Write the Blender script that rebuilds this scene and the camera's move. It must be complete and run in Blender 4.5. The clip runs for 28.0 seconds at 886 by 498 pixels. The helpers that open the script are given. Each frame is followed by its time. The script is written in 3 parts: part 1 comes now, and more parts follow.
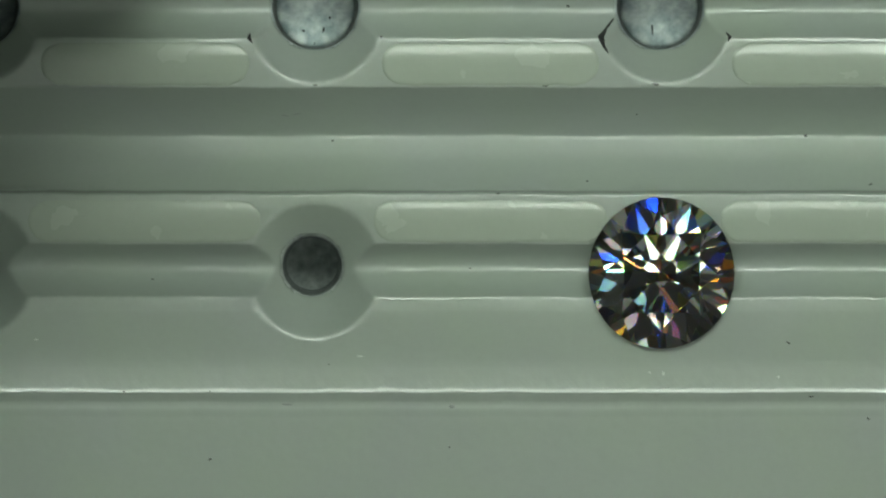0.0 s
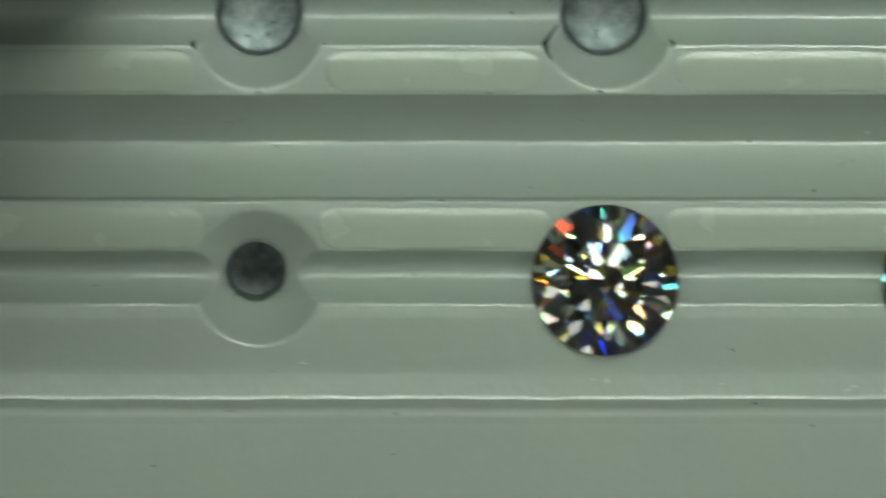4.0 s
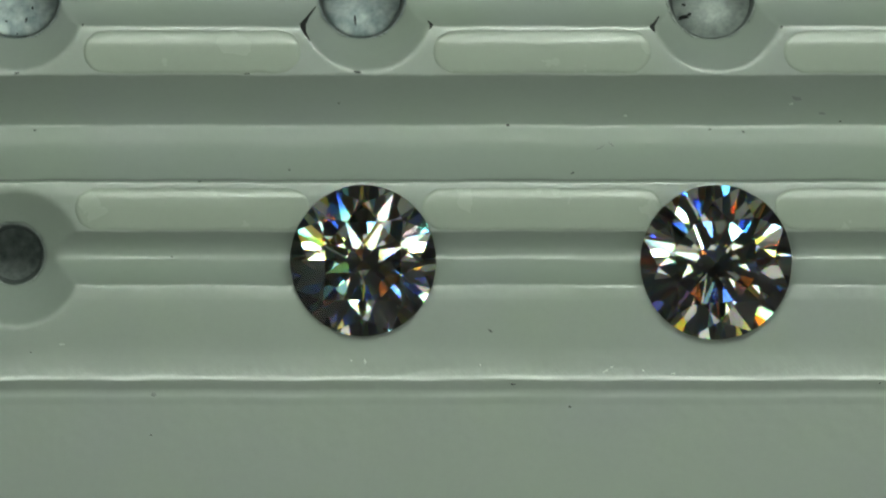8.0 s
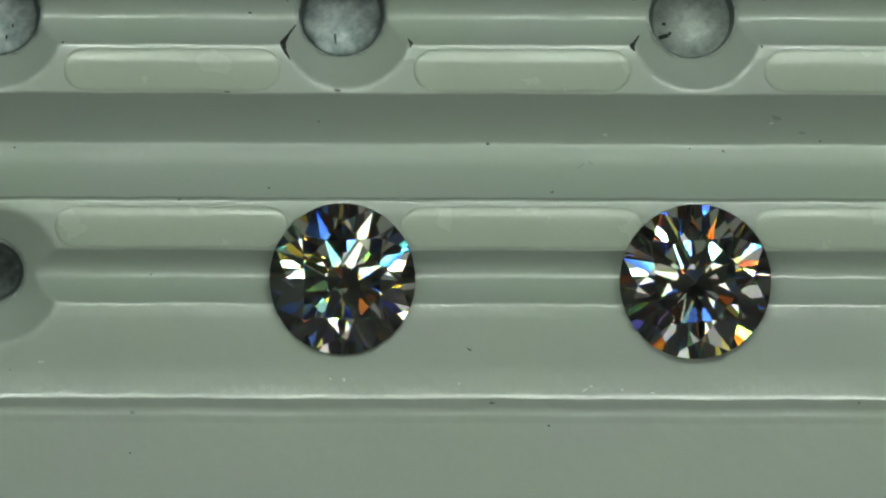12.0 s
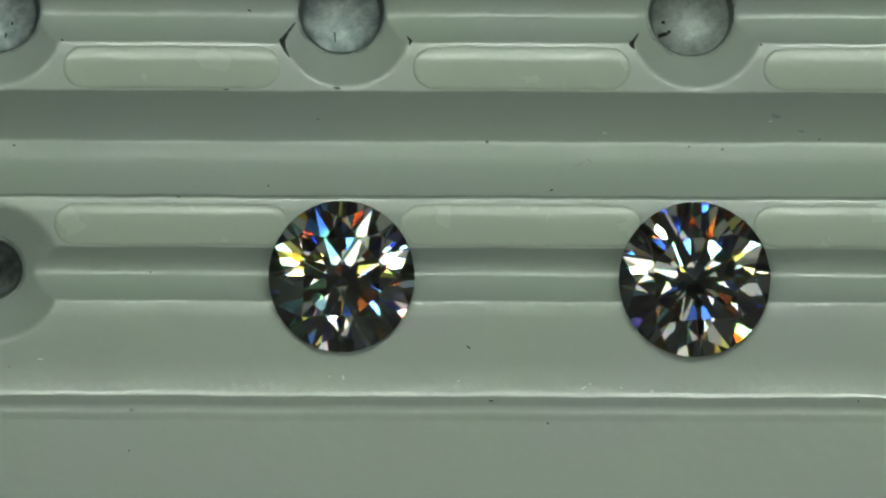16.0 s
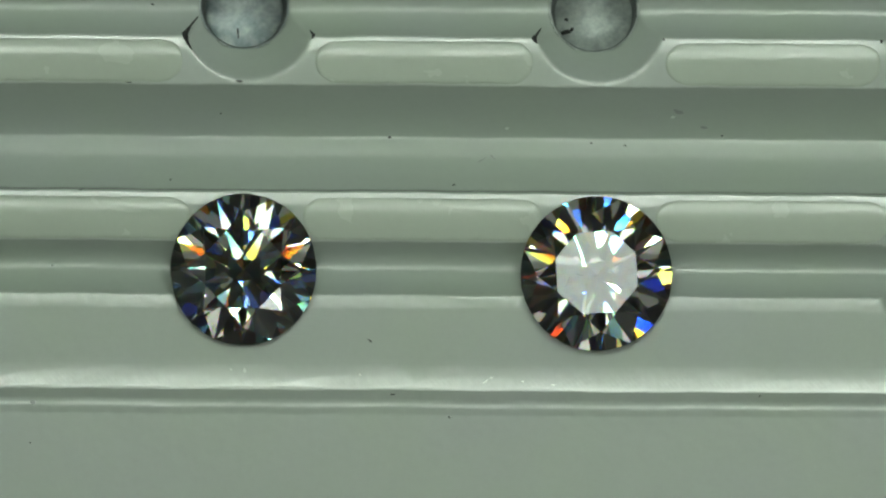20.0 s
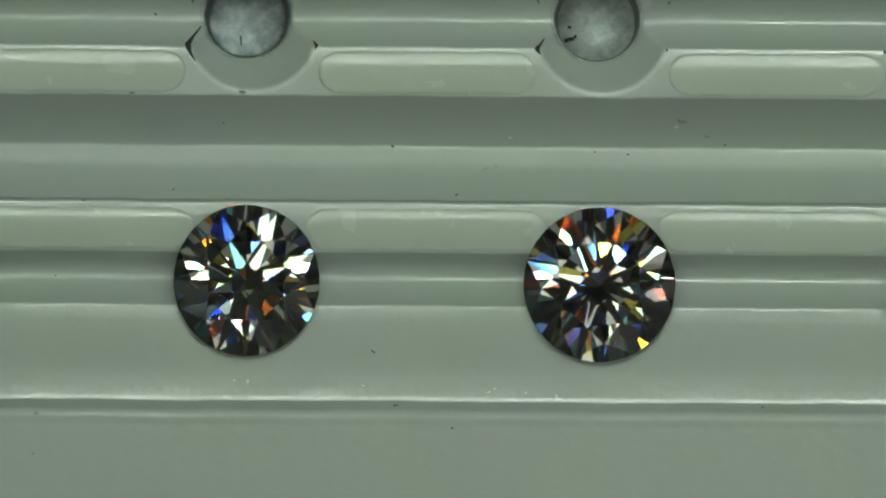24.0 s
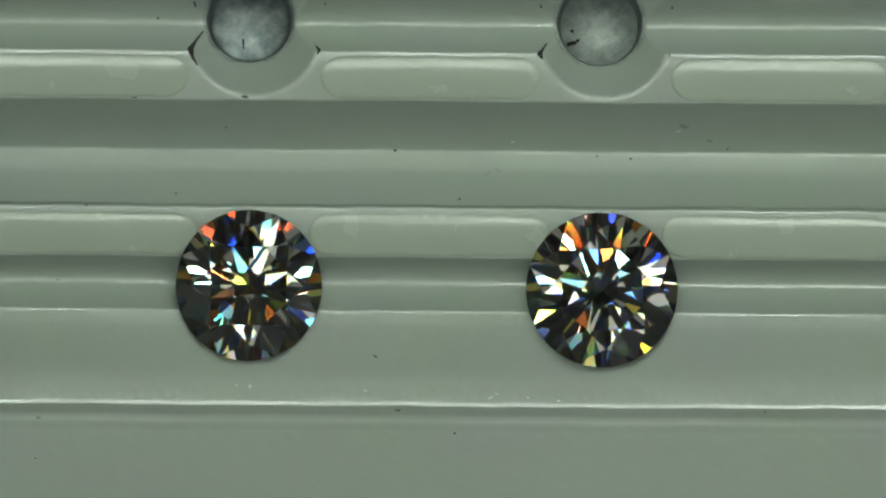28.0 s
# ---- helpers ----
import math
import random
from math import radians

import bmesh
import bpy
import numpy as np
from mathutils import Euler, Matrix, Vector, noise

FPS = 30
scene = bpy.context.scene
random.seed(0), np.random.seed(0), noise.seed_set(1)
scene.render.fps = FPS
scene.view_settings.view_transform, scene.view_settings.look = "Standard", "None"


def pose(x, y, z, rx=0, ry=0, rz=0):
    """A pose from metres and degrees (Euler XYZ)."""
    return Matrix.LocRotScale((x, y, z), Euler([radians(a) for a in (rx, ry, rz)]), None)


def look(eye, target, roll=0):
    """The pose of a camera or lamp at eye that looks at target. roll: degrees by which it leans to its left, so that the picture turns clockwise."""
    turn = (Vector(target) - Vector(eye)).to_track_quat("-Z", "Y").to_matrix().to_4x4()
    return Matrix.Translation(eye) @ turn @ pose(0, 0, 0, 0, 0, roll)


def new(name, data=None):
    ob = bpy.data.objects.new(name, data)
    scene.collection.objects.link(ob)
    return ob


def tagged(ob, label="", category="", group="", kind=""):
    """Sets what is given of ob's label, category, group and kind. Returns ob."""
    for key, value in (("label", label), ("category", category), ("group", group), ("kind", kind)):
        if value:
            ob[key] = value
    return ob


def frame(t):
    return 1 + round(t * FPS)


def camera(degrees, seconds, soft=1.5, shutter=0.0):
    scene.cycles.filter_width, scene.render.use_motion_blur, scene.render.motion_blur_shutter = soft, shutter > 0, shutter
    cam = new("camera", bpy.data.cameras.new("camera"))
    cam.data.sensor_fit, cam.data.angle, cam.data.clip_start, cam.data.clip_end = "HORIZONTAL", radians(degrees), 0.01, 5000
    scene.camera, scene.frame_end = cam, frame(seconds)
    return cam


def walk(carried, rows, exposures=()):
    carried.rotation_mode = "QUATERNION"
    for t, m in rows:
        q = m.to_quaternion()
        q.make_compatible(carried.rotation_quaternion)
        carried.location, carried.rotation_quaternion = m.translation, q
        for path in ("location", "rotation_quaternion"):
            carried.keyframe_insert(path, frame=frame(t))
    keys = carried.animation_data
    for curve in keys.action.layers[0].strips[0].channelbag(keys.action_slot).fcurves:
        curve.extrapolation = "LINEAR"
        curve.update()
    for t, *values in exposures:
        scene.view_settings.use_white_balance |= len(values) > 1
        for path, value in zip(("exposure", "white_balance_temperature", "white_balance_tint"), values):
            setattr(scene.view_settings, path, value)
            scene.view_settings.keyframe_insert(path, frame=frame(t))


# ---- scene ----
# Unit of the drawing: U metres (0.025 mm). The tray's drawing runs u to the right, v down, h up from its lip.
U = 0.000025
LENS = 2.0                         # the microscope sees the tray almost without perspective
LIP_Z = 0.762                      # height of the tray's lip over the room's floor; the desk stands at 0.75
REACH = 784 / math.tan(radians(LENS / 2)) * U

cam = camera(LENS, 28.0, soft=2.15, shutter=0.7)
walk(cam, [(0.0, pose(0, 0, LIP_Z + REACH)), (28.0, pose(0, 0, LIP_Z + REACH))], [(0.0, 0.04), (2.0, 0.06), (4.0, 0.08), (7.0, -0.04), (8.0, -0.04), (9.0, -0.12), (11.0, -0.09), (12.0, 0.0), (15.0, -0.04), (17.0, -0.10), (18.0, -0.01), (20.0, 0.0), (21.0, -0.02), (24.0, -0.08), (28.0, -0.08)])

# seconds, shift to the right, shift down, turn clockwise, rock towards the viewer
TRAY_ROWS = [
    (0.0, -0.4, 0.0, 0.00, 1.20),
    (0.1, -0.4, 3.0, -0.01, 1.55),
    (0.2, -0.5, 8.0, -0.02, 2.12),
    (0.3, -0.5, 5.0, -0.02, 1.79),
    (0.4, -0.6, -3.0, -0.03, 0.89),
    (0.5, -0.6, -11.8, -0.04, -0.10),
    (0.6, -0.5, -12.0, -0.03, -0.13),
    (0.7, -0.3, -3.0, -0.02, 0.87),
    (0.8, 0.0, 6.0, -0.02, 1.88),
    (0.9, 0.2, 8.0, -0.01, 2.09),
    (1.0, 0.4, 7.7, 0.00, 2.05),
    (1.1, 0.0, -2.0, 0.00, 0.95),
    (1.2, -2.0, -9.0, 0.00, 0.16),
    (1.3, -2.0, -10.0, 0.00, 0.05),
    (1.4, -2.5, -9.0, 0.00, 0.17),
    (1.5, -2.7, 5.3, 0.00, 1.79),
    (1.6, -2.7, 15.0, 0.00, 2.89),
    (1.7, -2.8, 15.5, 0.00, 2.94),
    (1.8, -2.9, 15.0, 0.00, 2.89),
    (1.9, -3.0, 5.0, 0.00, 1.76),
    (2.0, -3.1, -1.5, 0.00, 1.03),
    (2.1, -3.0, -1.5, 0.01, 1.02),
    (2.2, -2.0, 5.0, 0.02, 1.74),
    (2.3, 0.0, 17.0, 0.02, 3.09),
    (2.4, 1.4, 22.0, 0.03, 3.64),
    (2.5, 1.6, 21.8, 0.04, 3.61),
    (2.6, 1.0, 16.0, 0.03, 2.96),
    (2.7, 0.5, 11.0, 0.02, 2.40),
    (2.8, -0.5, 2.5, 0.02, 1.45),
    (2.9, -1.0, -1.0, 0.01, 1.06),
    (3.0, -1.2, 3.1, 0.00, 1.54),
    (3.1, -1.2, 4.5, -0.07, 1.70),
    (3.2, -1.0, 17.0, -0.13, 3.12),
    (3.3, -2.0, 20.0, -0.20, 3.47),
    (3.4, -6.0, 8.0, -0.26, 2.12),
    (3.5, -33.1, -7.5, -0.33, 0.37),
    (3.6, -44.0, -15.0, -0.26, -0.49),
    (3.7, -46.0, -15.0, -0.20, -0.50),
    (3.8, -54.0, -3.0, -0.13, 0.85),
    (3.9, -67.0, 15.0, -0.07, 2.88),
    (4.0, -100.0, 12.3, 0.00, 2.57),
    (4.1, -150.0, -1.0, -0.06, 1.52),
    (4.2, -190.0, -18.0, -0.12, 0.06),
    (4.3, -221.0, -27.0, -0.18, -0.50),
    (4.4, -248.0, -27.0, -0.24, -0.04),
    (4.5, -282.2, -22.5, -0.30, 0.93),
    (6.5, -366.1, -28.4, 0.24, 0.75),
    (7.0, -398.0, -29.4, -0.39, 0.90),
    (7.1, -420.0, -35.0, -0.34, 0.50),
    (7.2, -433.0, -34.0, -0.29, 0.50),
    (7.3, -455.0, -26.0, -0.24, 0.55),
    (7.4, -497.0, -18.0, -0.19, 0.40),
    (7.5, -524.5, -14.9, -0.14, 0.40),
    (7.6, -526.0, -15.0, -0.11, 0.35),
    (7.7, -526.0, -9.0, -0.09, 0.50),
    (7.8, -527.0, -2.0, -0.06, 0.80),
    (8.0, -528.4, -21.4, -0.01, -0.20),
    (8.1, -529.0, -26.0, 0.12, -1.07),
    (8.2, -529.0, -29.0, 0.26, -1.90),
    (8.3, -531.0, -21.0, 0.39, -1.49),
    (8.4, -534.0, -11.0, 0.53, -0.84),
    (8.5, -536.9, -4.4, 0.66, -0.59),
    (8.6, -540.0, -7.0, 0.72, -1.09),
    (8.7, -541.0, -7.0, 0.78, -1.29),
    (8.8, -543.5, 5.0, 0.83, -0.15),
    (8.9, -544.5, 19.0, 0.89, 1.23),
    (9.0, -543.8, 22.6, 0.95, 1.43),
    (9.1, -544.0, 22.0, 0.91, 1.28),
    (9.2, -546.0, 9.0, 0.87, -0.28),
    (9.3, -549.0, -1.0, 0.82, -1.50),
    (9.4, -553.0, -2.5, 0.78, -1.75),
    (9.5, -556.2, -0.5, 0.74, -1.61),
    (9.6, -558.0, 0.5, 0.72, -1.41),
    (9.7, -560.0, 0.0, 0.71, -1.37),
    (9.8, -562.0, -1.5, 0.69, -1.44),
    (9.9, -562.5, 0.0, 0.68, -1.18),
    (10.0, -562.9, 7.9, 0.66, -0.20),
    (10.1, -562.0, 17.5, 0.57, 0.84),
    (10.2, -563.0, 19.0, 0.48, 0.97),
    (10.3, -564.5, 14.0, 0.38, 0.35),
    (10.4, -566.0, 6.0, 0.29, -0.60),
    (10.5, -566.1, 2.4, 0.20, -1.05),
    (11.0, -562.0, 23.6, 0.16, 1.30),
    (11.5, -561.0, 20.6, 0.12, 1.04),
    (12.0, -564.7, 9.8, 0.16, -0.26),
    (12.5, -562.8, 19.0, 0.15, 1.04),
    (14.5, -566.2, 11.4, 0.15, 0.07),
    (15.0, -566.2, 23.6, 0.16, 1.30),
    (15.5, -566.3, 17.6, 0.24, 0.72),
    (16.0, -566.1, 5.4, 0.20, -0.52),
    (16.5, -568.3, 5.3, 0.24, -0.39),
    (17.0, -569.6, 8.3, 0.16, 0.00),
    (17.5, -568.9, 19.0, 0.16, 0.78),
    (17.6, -565.0, 8.0, 0.12, -0.22),
    (17.7, -592.0, -11.0, 0.07, -2.13),
    (17.8, -600.0, -19.5, 0.03, -2.85),
    (17.9, -604.0, -25.0, -0.02, -3.23),
    (18.0, -618.4, -21.6, -0.06, -2.60),
    (18.1, -666.0, -26.0, -0.60, -2.80),
    (18.2, -736.0, -21.0, -1.35, -1.93),
    (18.3, -750.0, -14.0, -1.55, -0.84),
    (18.4, -749.0, -9.0, -1.60, 0.03),
    (18.5, -747.0, -2.7, -1.61, 1.04),
    (18.6, -747.0, 2.0, -1.60, 1.01),
    (18.7, -747.0, 8.0, -1.60, 1.13),
    (18.8, -746.0, 9.0, -1.50, 0.68),
    (18.9, -745.0, 14.0, -0.70, 0.69),
    (19.0, -743.3, 16.3, 0.20, 0.39),
    (19.5, -737.1, 11.5, 0.36, 0.00),
    (19.6, -737.0, 29.0, 0.37, 2.01),
    (19.7, -739.0, 29.0, 0.38, 2.04),
    (19.8, -738.0, 12.0, 0.39, 0.15),
    (19.9, -739.0, -2.0, 0.40, -1.41),
    (20.0, -739.7, -8.2, 0.41, -2.08),
    (20.1, -737.0, -1.0, 0.42, -1.30),
    (20.2, -735.0, 8.0, 0.43, -0.32),
    (20.3, -733.0, 15.0, 0.43, 0.44),
    (20.4, -729.0, 27.0, 0.44, 1.76),
    (20.5, -727.7, 33.0, 0.45, 2.41),
    (20.6, -728.5, 31.0, 0.46, 2.25),
    (20.7, -730.0, 15.0, 0.47, 0.50),
    (20.8, -732.0, 13.0, 0.47, 0.35),
    (20.9, -733.5, 8.0, 0.48, -0.15),
    (21.0, -734.1, 3.0, 0.49, -0.65),
    (21.5, -736.2, 13.1, 0.45, 0.33),
    (23.5, -733.1, 13.1, 0.45, -0.20),
    (24.0, -734.3, 11.0, 0.41, -0.39),
    (24.5, -733.8, 12.4, 0.32, -0.26),
    (25.0, -733.1, 14.7, 0.45, 0.33),
    (25.5, -730.5, 14.1, 0.53, 0.26),
    (26.0, -731.9, 13.3, 0.50, 0.00),
    (26.5, -731.3, 9.5, 0.53, -0.45),
    (27.0, -730.0, 4.7, 0.58, -0.78),
    (27.5, -732.5, 12.4, 0.54, -0.39),
    (28.0, -730.0, 19.2, 0.45, 0.33),
]


def tray_pose(t_row):
    _, du, dv, turn, rock = t_row
    return pose(du * U, -dv * U, LIP_Z, rock, 0, -turn)


# ---- world and lamps ----
world = bpy.data.worlds.new("world")
scene.world = world
world.use_nodes = True
world.node_tree.nodes["Background"].inputs[0].default_value = (0.5, 0.55, 0.5, 1)
world.node_tree.nodes["Background"].inputs[1].default_value = 0.02


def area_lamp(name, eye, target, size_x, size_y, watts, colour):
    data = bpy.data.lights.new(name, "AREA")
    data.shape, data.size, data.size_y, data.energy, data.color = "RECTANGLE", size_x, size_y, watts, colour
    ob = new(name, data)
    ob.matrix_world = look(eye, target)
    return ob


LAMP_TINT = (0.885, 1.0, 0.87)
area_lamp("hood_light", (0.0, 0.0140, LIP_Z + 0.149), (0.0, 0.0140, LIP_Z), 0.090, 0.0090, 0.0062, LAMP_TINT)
# broad dim fill, added to give the stones mid-grey facets
area_lamp("facet_fill_light", (0.0, 0.078, LIP_Z + 0.153), (0.0, 0.050, LIP_Z), 0.170, 0.066, 0.0060, LAMP_TINT)
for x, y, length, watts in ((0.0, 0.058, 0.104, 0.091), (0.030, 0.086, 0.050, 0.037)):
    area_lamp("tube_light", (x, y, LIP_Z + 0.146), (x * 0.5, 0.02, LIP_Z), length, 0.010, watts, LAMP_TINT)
# unseen rings of small lamps, added for sparkle in the stones: (radius, height over the lip, how many, watts each)
SPARKLE_RINGS = ((0.068, 0.150, 11, 0.0014), (0.104, 0.146, 16, 0.0014), (0.150, 0.112, 15, 0.0016))
SPARKLE_LAMPS = [(r * math.cos(2 * math.pi * (k + 0.3) / n), r * math.sin(2 * math.pi * (k + 0.3) / n), LIP_Z + h, watts) for r, h, n, watts in SPARKLE_RINGS for k in range(n)]
for sx, sy, sz, watts in SPARKLE_LAMPS:
    area_lamp("sparkle_light", (sx, sy, sz), (0.0, 0.0, LIP_Z), 0.0030, 0.0030, watts, (0.95, 1.0, 0.93))
# dim unseen fill, added so that dark facets of the stones turn grey
FILL_PANELS = ((-0.060, -0.020, 0.030, 0.034, 0.0016), (0.075, -0.004, 0.026, 0.040, 0.0012), (0.042, -0.060, 0.034, 0.016, 0.0011),
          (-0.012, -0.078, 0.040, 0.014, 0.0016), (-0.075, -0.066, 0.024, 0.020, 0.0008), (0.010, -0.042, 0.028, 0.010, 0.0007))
for sx, sy, size_x, size_y, watts in FILL_PANELS:
    area_lamp("fill_panel_light", (sx, sy, LIP_Z + 0.148), (0.0, 0.0, LIP_Z), size_x, size_y, watts * 0.9, (0.95, 1.0, 0.93))
# unseen fill under the ceiling, added to lift the stones' blackest facets
area_lamp("room_fill_light", (0.9, -0.9, 2.48), (0.9, -0.9, 0.0), 0.6, 0.6, 4.2, (0.93, 1.0, 0.92))
# tiny unseen lamps overhead, added for pinpoint glints in the stones
for sx, sy in ((-0.75, -0.55), (0.30, -1.10), (-0.35, -1.30), (0.85, 0.15), (-1.0, 0.35)):
    area_lamp("glint_light", (sx, sy, 2.47), (sx * 0.4, sy * 0.4, 0.75), 0.045, 0.045, 0.30, (1.0, 0.95, 0.90))


# ---- materials ----
def material(name, base, rough=0.5, metal=0.0, spec=0.5):
    m = bpy.data.materials.new(name)
    m.use_nodes = True
    b = m.node_tree.nodes["Principled BSDF"]
    b.inputs["Base Color"].default_value = (*base, 1)
    b.inputs["Roughness"].default_value = rough
    b.inputs["Metallic"].default_value = metal
    b.inputs["Specular IOR Level"].default_value = spec
    return m


def nodes_of(m):
    return m.node_tree.nodes, m.node_tree.links, m.node_tree.nodes["Principled BSDF"]


def noise_node(m, scale, detail=3.0, stretch=(1, 1, 1)):
    n, l, _ = nodes_of(m)
    co, mp, tx = n.new("ShaderNodeTexCoord"), n.new("ShaderNodeMapping"), n.new("ShaderNodeTexNoise")
    mp.inputs["Scale"].default_value = stretch
    tx.inputs["Scale"].default_value, tx.inputs["Detail"].default_value = scale, detail
    l.new(co.outputs["Object"], mp.inputs["Vector"])
    l.new(mp.outputs["Vector"], tx.inputs["Vector"])
    return tx.outputs["Fac"]


def ramp(m, source, lo, hi, a, b):
    n, l, _ = nodes_of(m)
    r = n.new("ShaderNodeValToRGB")
    r.color_ramp.elements[0].position, r.color_ramp.elements[1].position = lo, hi
    r.color_ramp.elements[0].color, r.color_ramp.elements[1].color = (*a, 1), (*b, 1)
    l.new(source, r.inputs["Fac"])
    return r.outputs["Color"]


def mix(m, fac, a, b, how="MULTIPLY"):
    n, l, _ = nodes_of(m)
    x = n.new("ShaderNodeMix")
    x.data_type, x.blend_type = "RGBA", how
    x.inputs[0].default_value = fac
    l.new(a, x.inputs[6])
    l.new(b, x.inputs[7])
    return x.outputs[2]


def bump(m, source, strength, distance, chain=None):
    n, l, _ = nodes_of(m)
    b = n.new("ShaderNodeBump")
    b.inputs["Strength"].default_value, b.inputs["Distance"].default_value = strength, distance
    l.new(source, b.inputs["Height"])
    if chain:
        l.new(chain, b.inputs["Normal"])
    return b.outputs["Normal"]


def grained(name, base, dark, rough, coarse, fine, relief, metal=0.0, spec=0.5, wave=0.0, wave_scale=800, speckle=0.06, stretch=(1, 1, 1)):
    """A surface with clouds of colour at two scales, uneven gloss, fine relief and slow waves."""
    m = material(name, base, rough, metal, spec)
    n, l, b = nodes_of(m)
    c1 = ramp(m, noise_node(m, coarse, 4, stretch), 0.3, 0.7, dark, base)
    c2 = ramp(m, noise_node(m, fine, 5, stretch), 0.25, 0.6, (1 - speckle,) * 3, (1, 1, 1))
    l.new(mix(m, 1.0, c1, c2), b.inputs["Base Color"])
    r = ramp(m, noise_node(m, coarse * 2.3, 5), 0.3, 0.7, (rough * 0.8,) * 3, (min(1, rough * 1.3),) * 3)
    l.new(r, b.inputs["Roughness"])
    normal = bump(m, noise_node(m, fine, 4), 0.5, relief)
    if wave:
        normal = bump(m, noise_node(m, wave_scale, 1, stretch), 0.5, wave, normal)
    l.new(normal, b.inputs["Normal"])
    return m


PLASTIC = grained("tray_plastic", (0.326, 0.382, 0.322), (0.326, 0.368, 0.340), 0.18, 160, 3500, 0.000005, spec=0.66, wave=0.00003, wave_scale=1100, speckle=0.02)
PLASTIC_WORN = grained("tray_plastic_worn", (0.326, 0.382, 0.322), (0.326, 0.368, 0.340), 0.21, 160, 3500, 0.000005, spec=0.62, wave=0.00006, wave_scale=1400, speckle=0.03)
PAD = grained("pad_plastic", (0.336, 0.390, 0.324), (0.334, 0.387, 0.322), 0.23, 160, 3500, 0.000003, wave=0.000004, wave_scale=1300, speckle=0.02)
CUP = grained("cup_grey", (0.42, 0.47, 0.465), (0.14, 0.185, 0.195), 0.44, 1200, 5000, 0.000012, metal=0.35, wave=0.00001, wave_scale=2200, speckle=0.12, stretch=(1, 1, 0.12))
CUP_PALE = grained("cup_pale", (0.42, 0.47, 0.44), (0.26, 0.30, 0.285), 0.50, 2600, 7000, 0.000014, metal=0.25, wave=0.00004, wave_scale=2600, speckle=0.12, stretch=(1, 1, 0.12))
CUP_DARK = grained("cup_dark", (0.52, 0.57, 0.55), (0.22, 0.25, 0.245), 0.42, 2400, 8000, 0.00002, metal=0.35, wave=0.00009, wave_scale=1800, speckle=0.1, stretch=(1, 1, 0.12))
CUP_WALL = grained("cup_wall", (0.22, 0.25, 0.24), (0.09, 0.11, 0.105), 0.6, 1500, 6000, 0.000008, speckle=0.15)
CRUMB = material("crumb", (0.05, 0.058, 0.052), 0.8)
DIRT = material("dirt", (0.012, 0.014, 0.013), 0.8)
GREASE = material("grease_smear", (0.19, 0.215, 0.20), 0.5)
CHALK = material("light_fleck", (0.44, 0.49, 0.44), 0.5)
DESK = grained("desk_laminate", (0.20, 0.19, 0.17), (0.15, 0.14, 0.13), 0.45, 12, 300, 0.00005)
ROOM = grained("room_paint", (0.52, 0.53, 0.52), (0.48, 0.49, 0.48), 0.8, 3, 90, 0.0003)
LED_CAP = material("lamp_cap", (0.75, 0.76, 0.75), 0.4)
LAMP_PAINT = grained("lamp_enamel", (0.05, 0.05, 0.052), (0.04, 0.04, 0.04), 0.4, 40, 900, 0.00002)


def stone_material(name, bands):
    """Clear stone. bands: (tint, index) of the glasses into which its dispersion splits the light; the tints add up to white."""
    m = bpy.data.materials.new(name)
    m.use_nodes = True
    n, l = m.node_tree.nodes, m.node_tree.links
    n.remove(n["Principled BSDF"])
    total = None
    for tint, ior in bands:
        g = n.new("ShaderNodeBsdfGlass")
        g.inputs["Color"].default_value, g.inputs["Roughness"].default_value, g.inputs["IOR"].default_value = (*tint, 1), 0.008, ior
        if total is None:
            total = g.outputs[0]
        else:
            add = n.new("ShaderNodeAddShader")
            l.new(total, add.inputs[0])
            l.new(g.outputs[0], add.inputs[1])
            total = add.outputs[0]
    l.new(total, n["Material Output"].inputs["Surface"])
    return m


DIAMOND = stone_material("diamond", (((0.98, 0.98, 0.97), 2.42),))
DIAMOND_CROWN = stone_material("diamond_crown", (((0.62, 0.17, 0.04), 2.39), ((0.30, 0.64, 0.13), 2.42), ((0.07, 0.18, 0.82), 2.462)))


# ---- mesh helpers ----
def at(u, v, h=0.0):
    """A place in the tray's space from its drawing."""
    return Vector(((u - 784) * U, (441 - v) * U, h * U))


def mesh_of(name, bm, mat, smooth=False):
    me = bpy.data.meshes.new(name)
    bm.normal_update()
    bm.to_mesh(me)
    bm.free()
    me.materials.append(mat)
    if smooth:
        me.shade_smooth()
    return me


def part(name, bm, mat, parent, label="", smooth=False):
    ob = new(name, mesh_of(name, bm, mat, smooth))
    ob.parent = parent
    return tagged(ob, label)


def box(bm, x0, y0, z0, x1, y1, z1, bevel=0.0):
    made = bmesh.ops.create_cube(bm, size=1.0, matrix=Matrix.LocRotScale(
        ((x0 + x1) / 2, (y0 + y1) / 2, (z0 + z1) / 2), None, (x1 - x0, y1 - y0, z1 - z0)))
    if bevel:
        edges = list({e for v in made["verts"] for e in v.link_edges})
        bmesh.ops.bevel(bm, geom=edges, offset=bevel, segments=3, profile=0.5, affect="EDGES")
    return bm


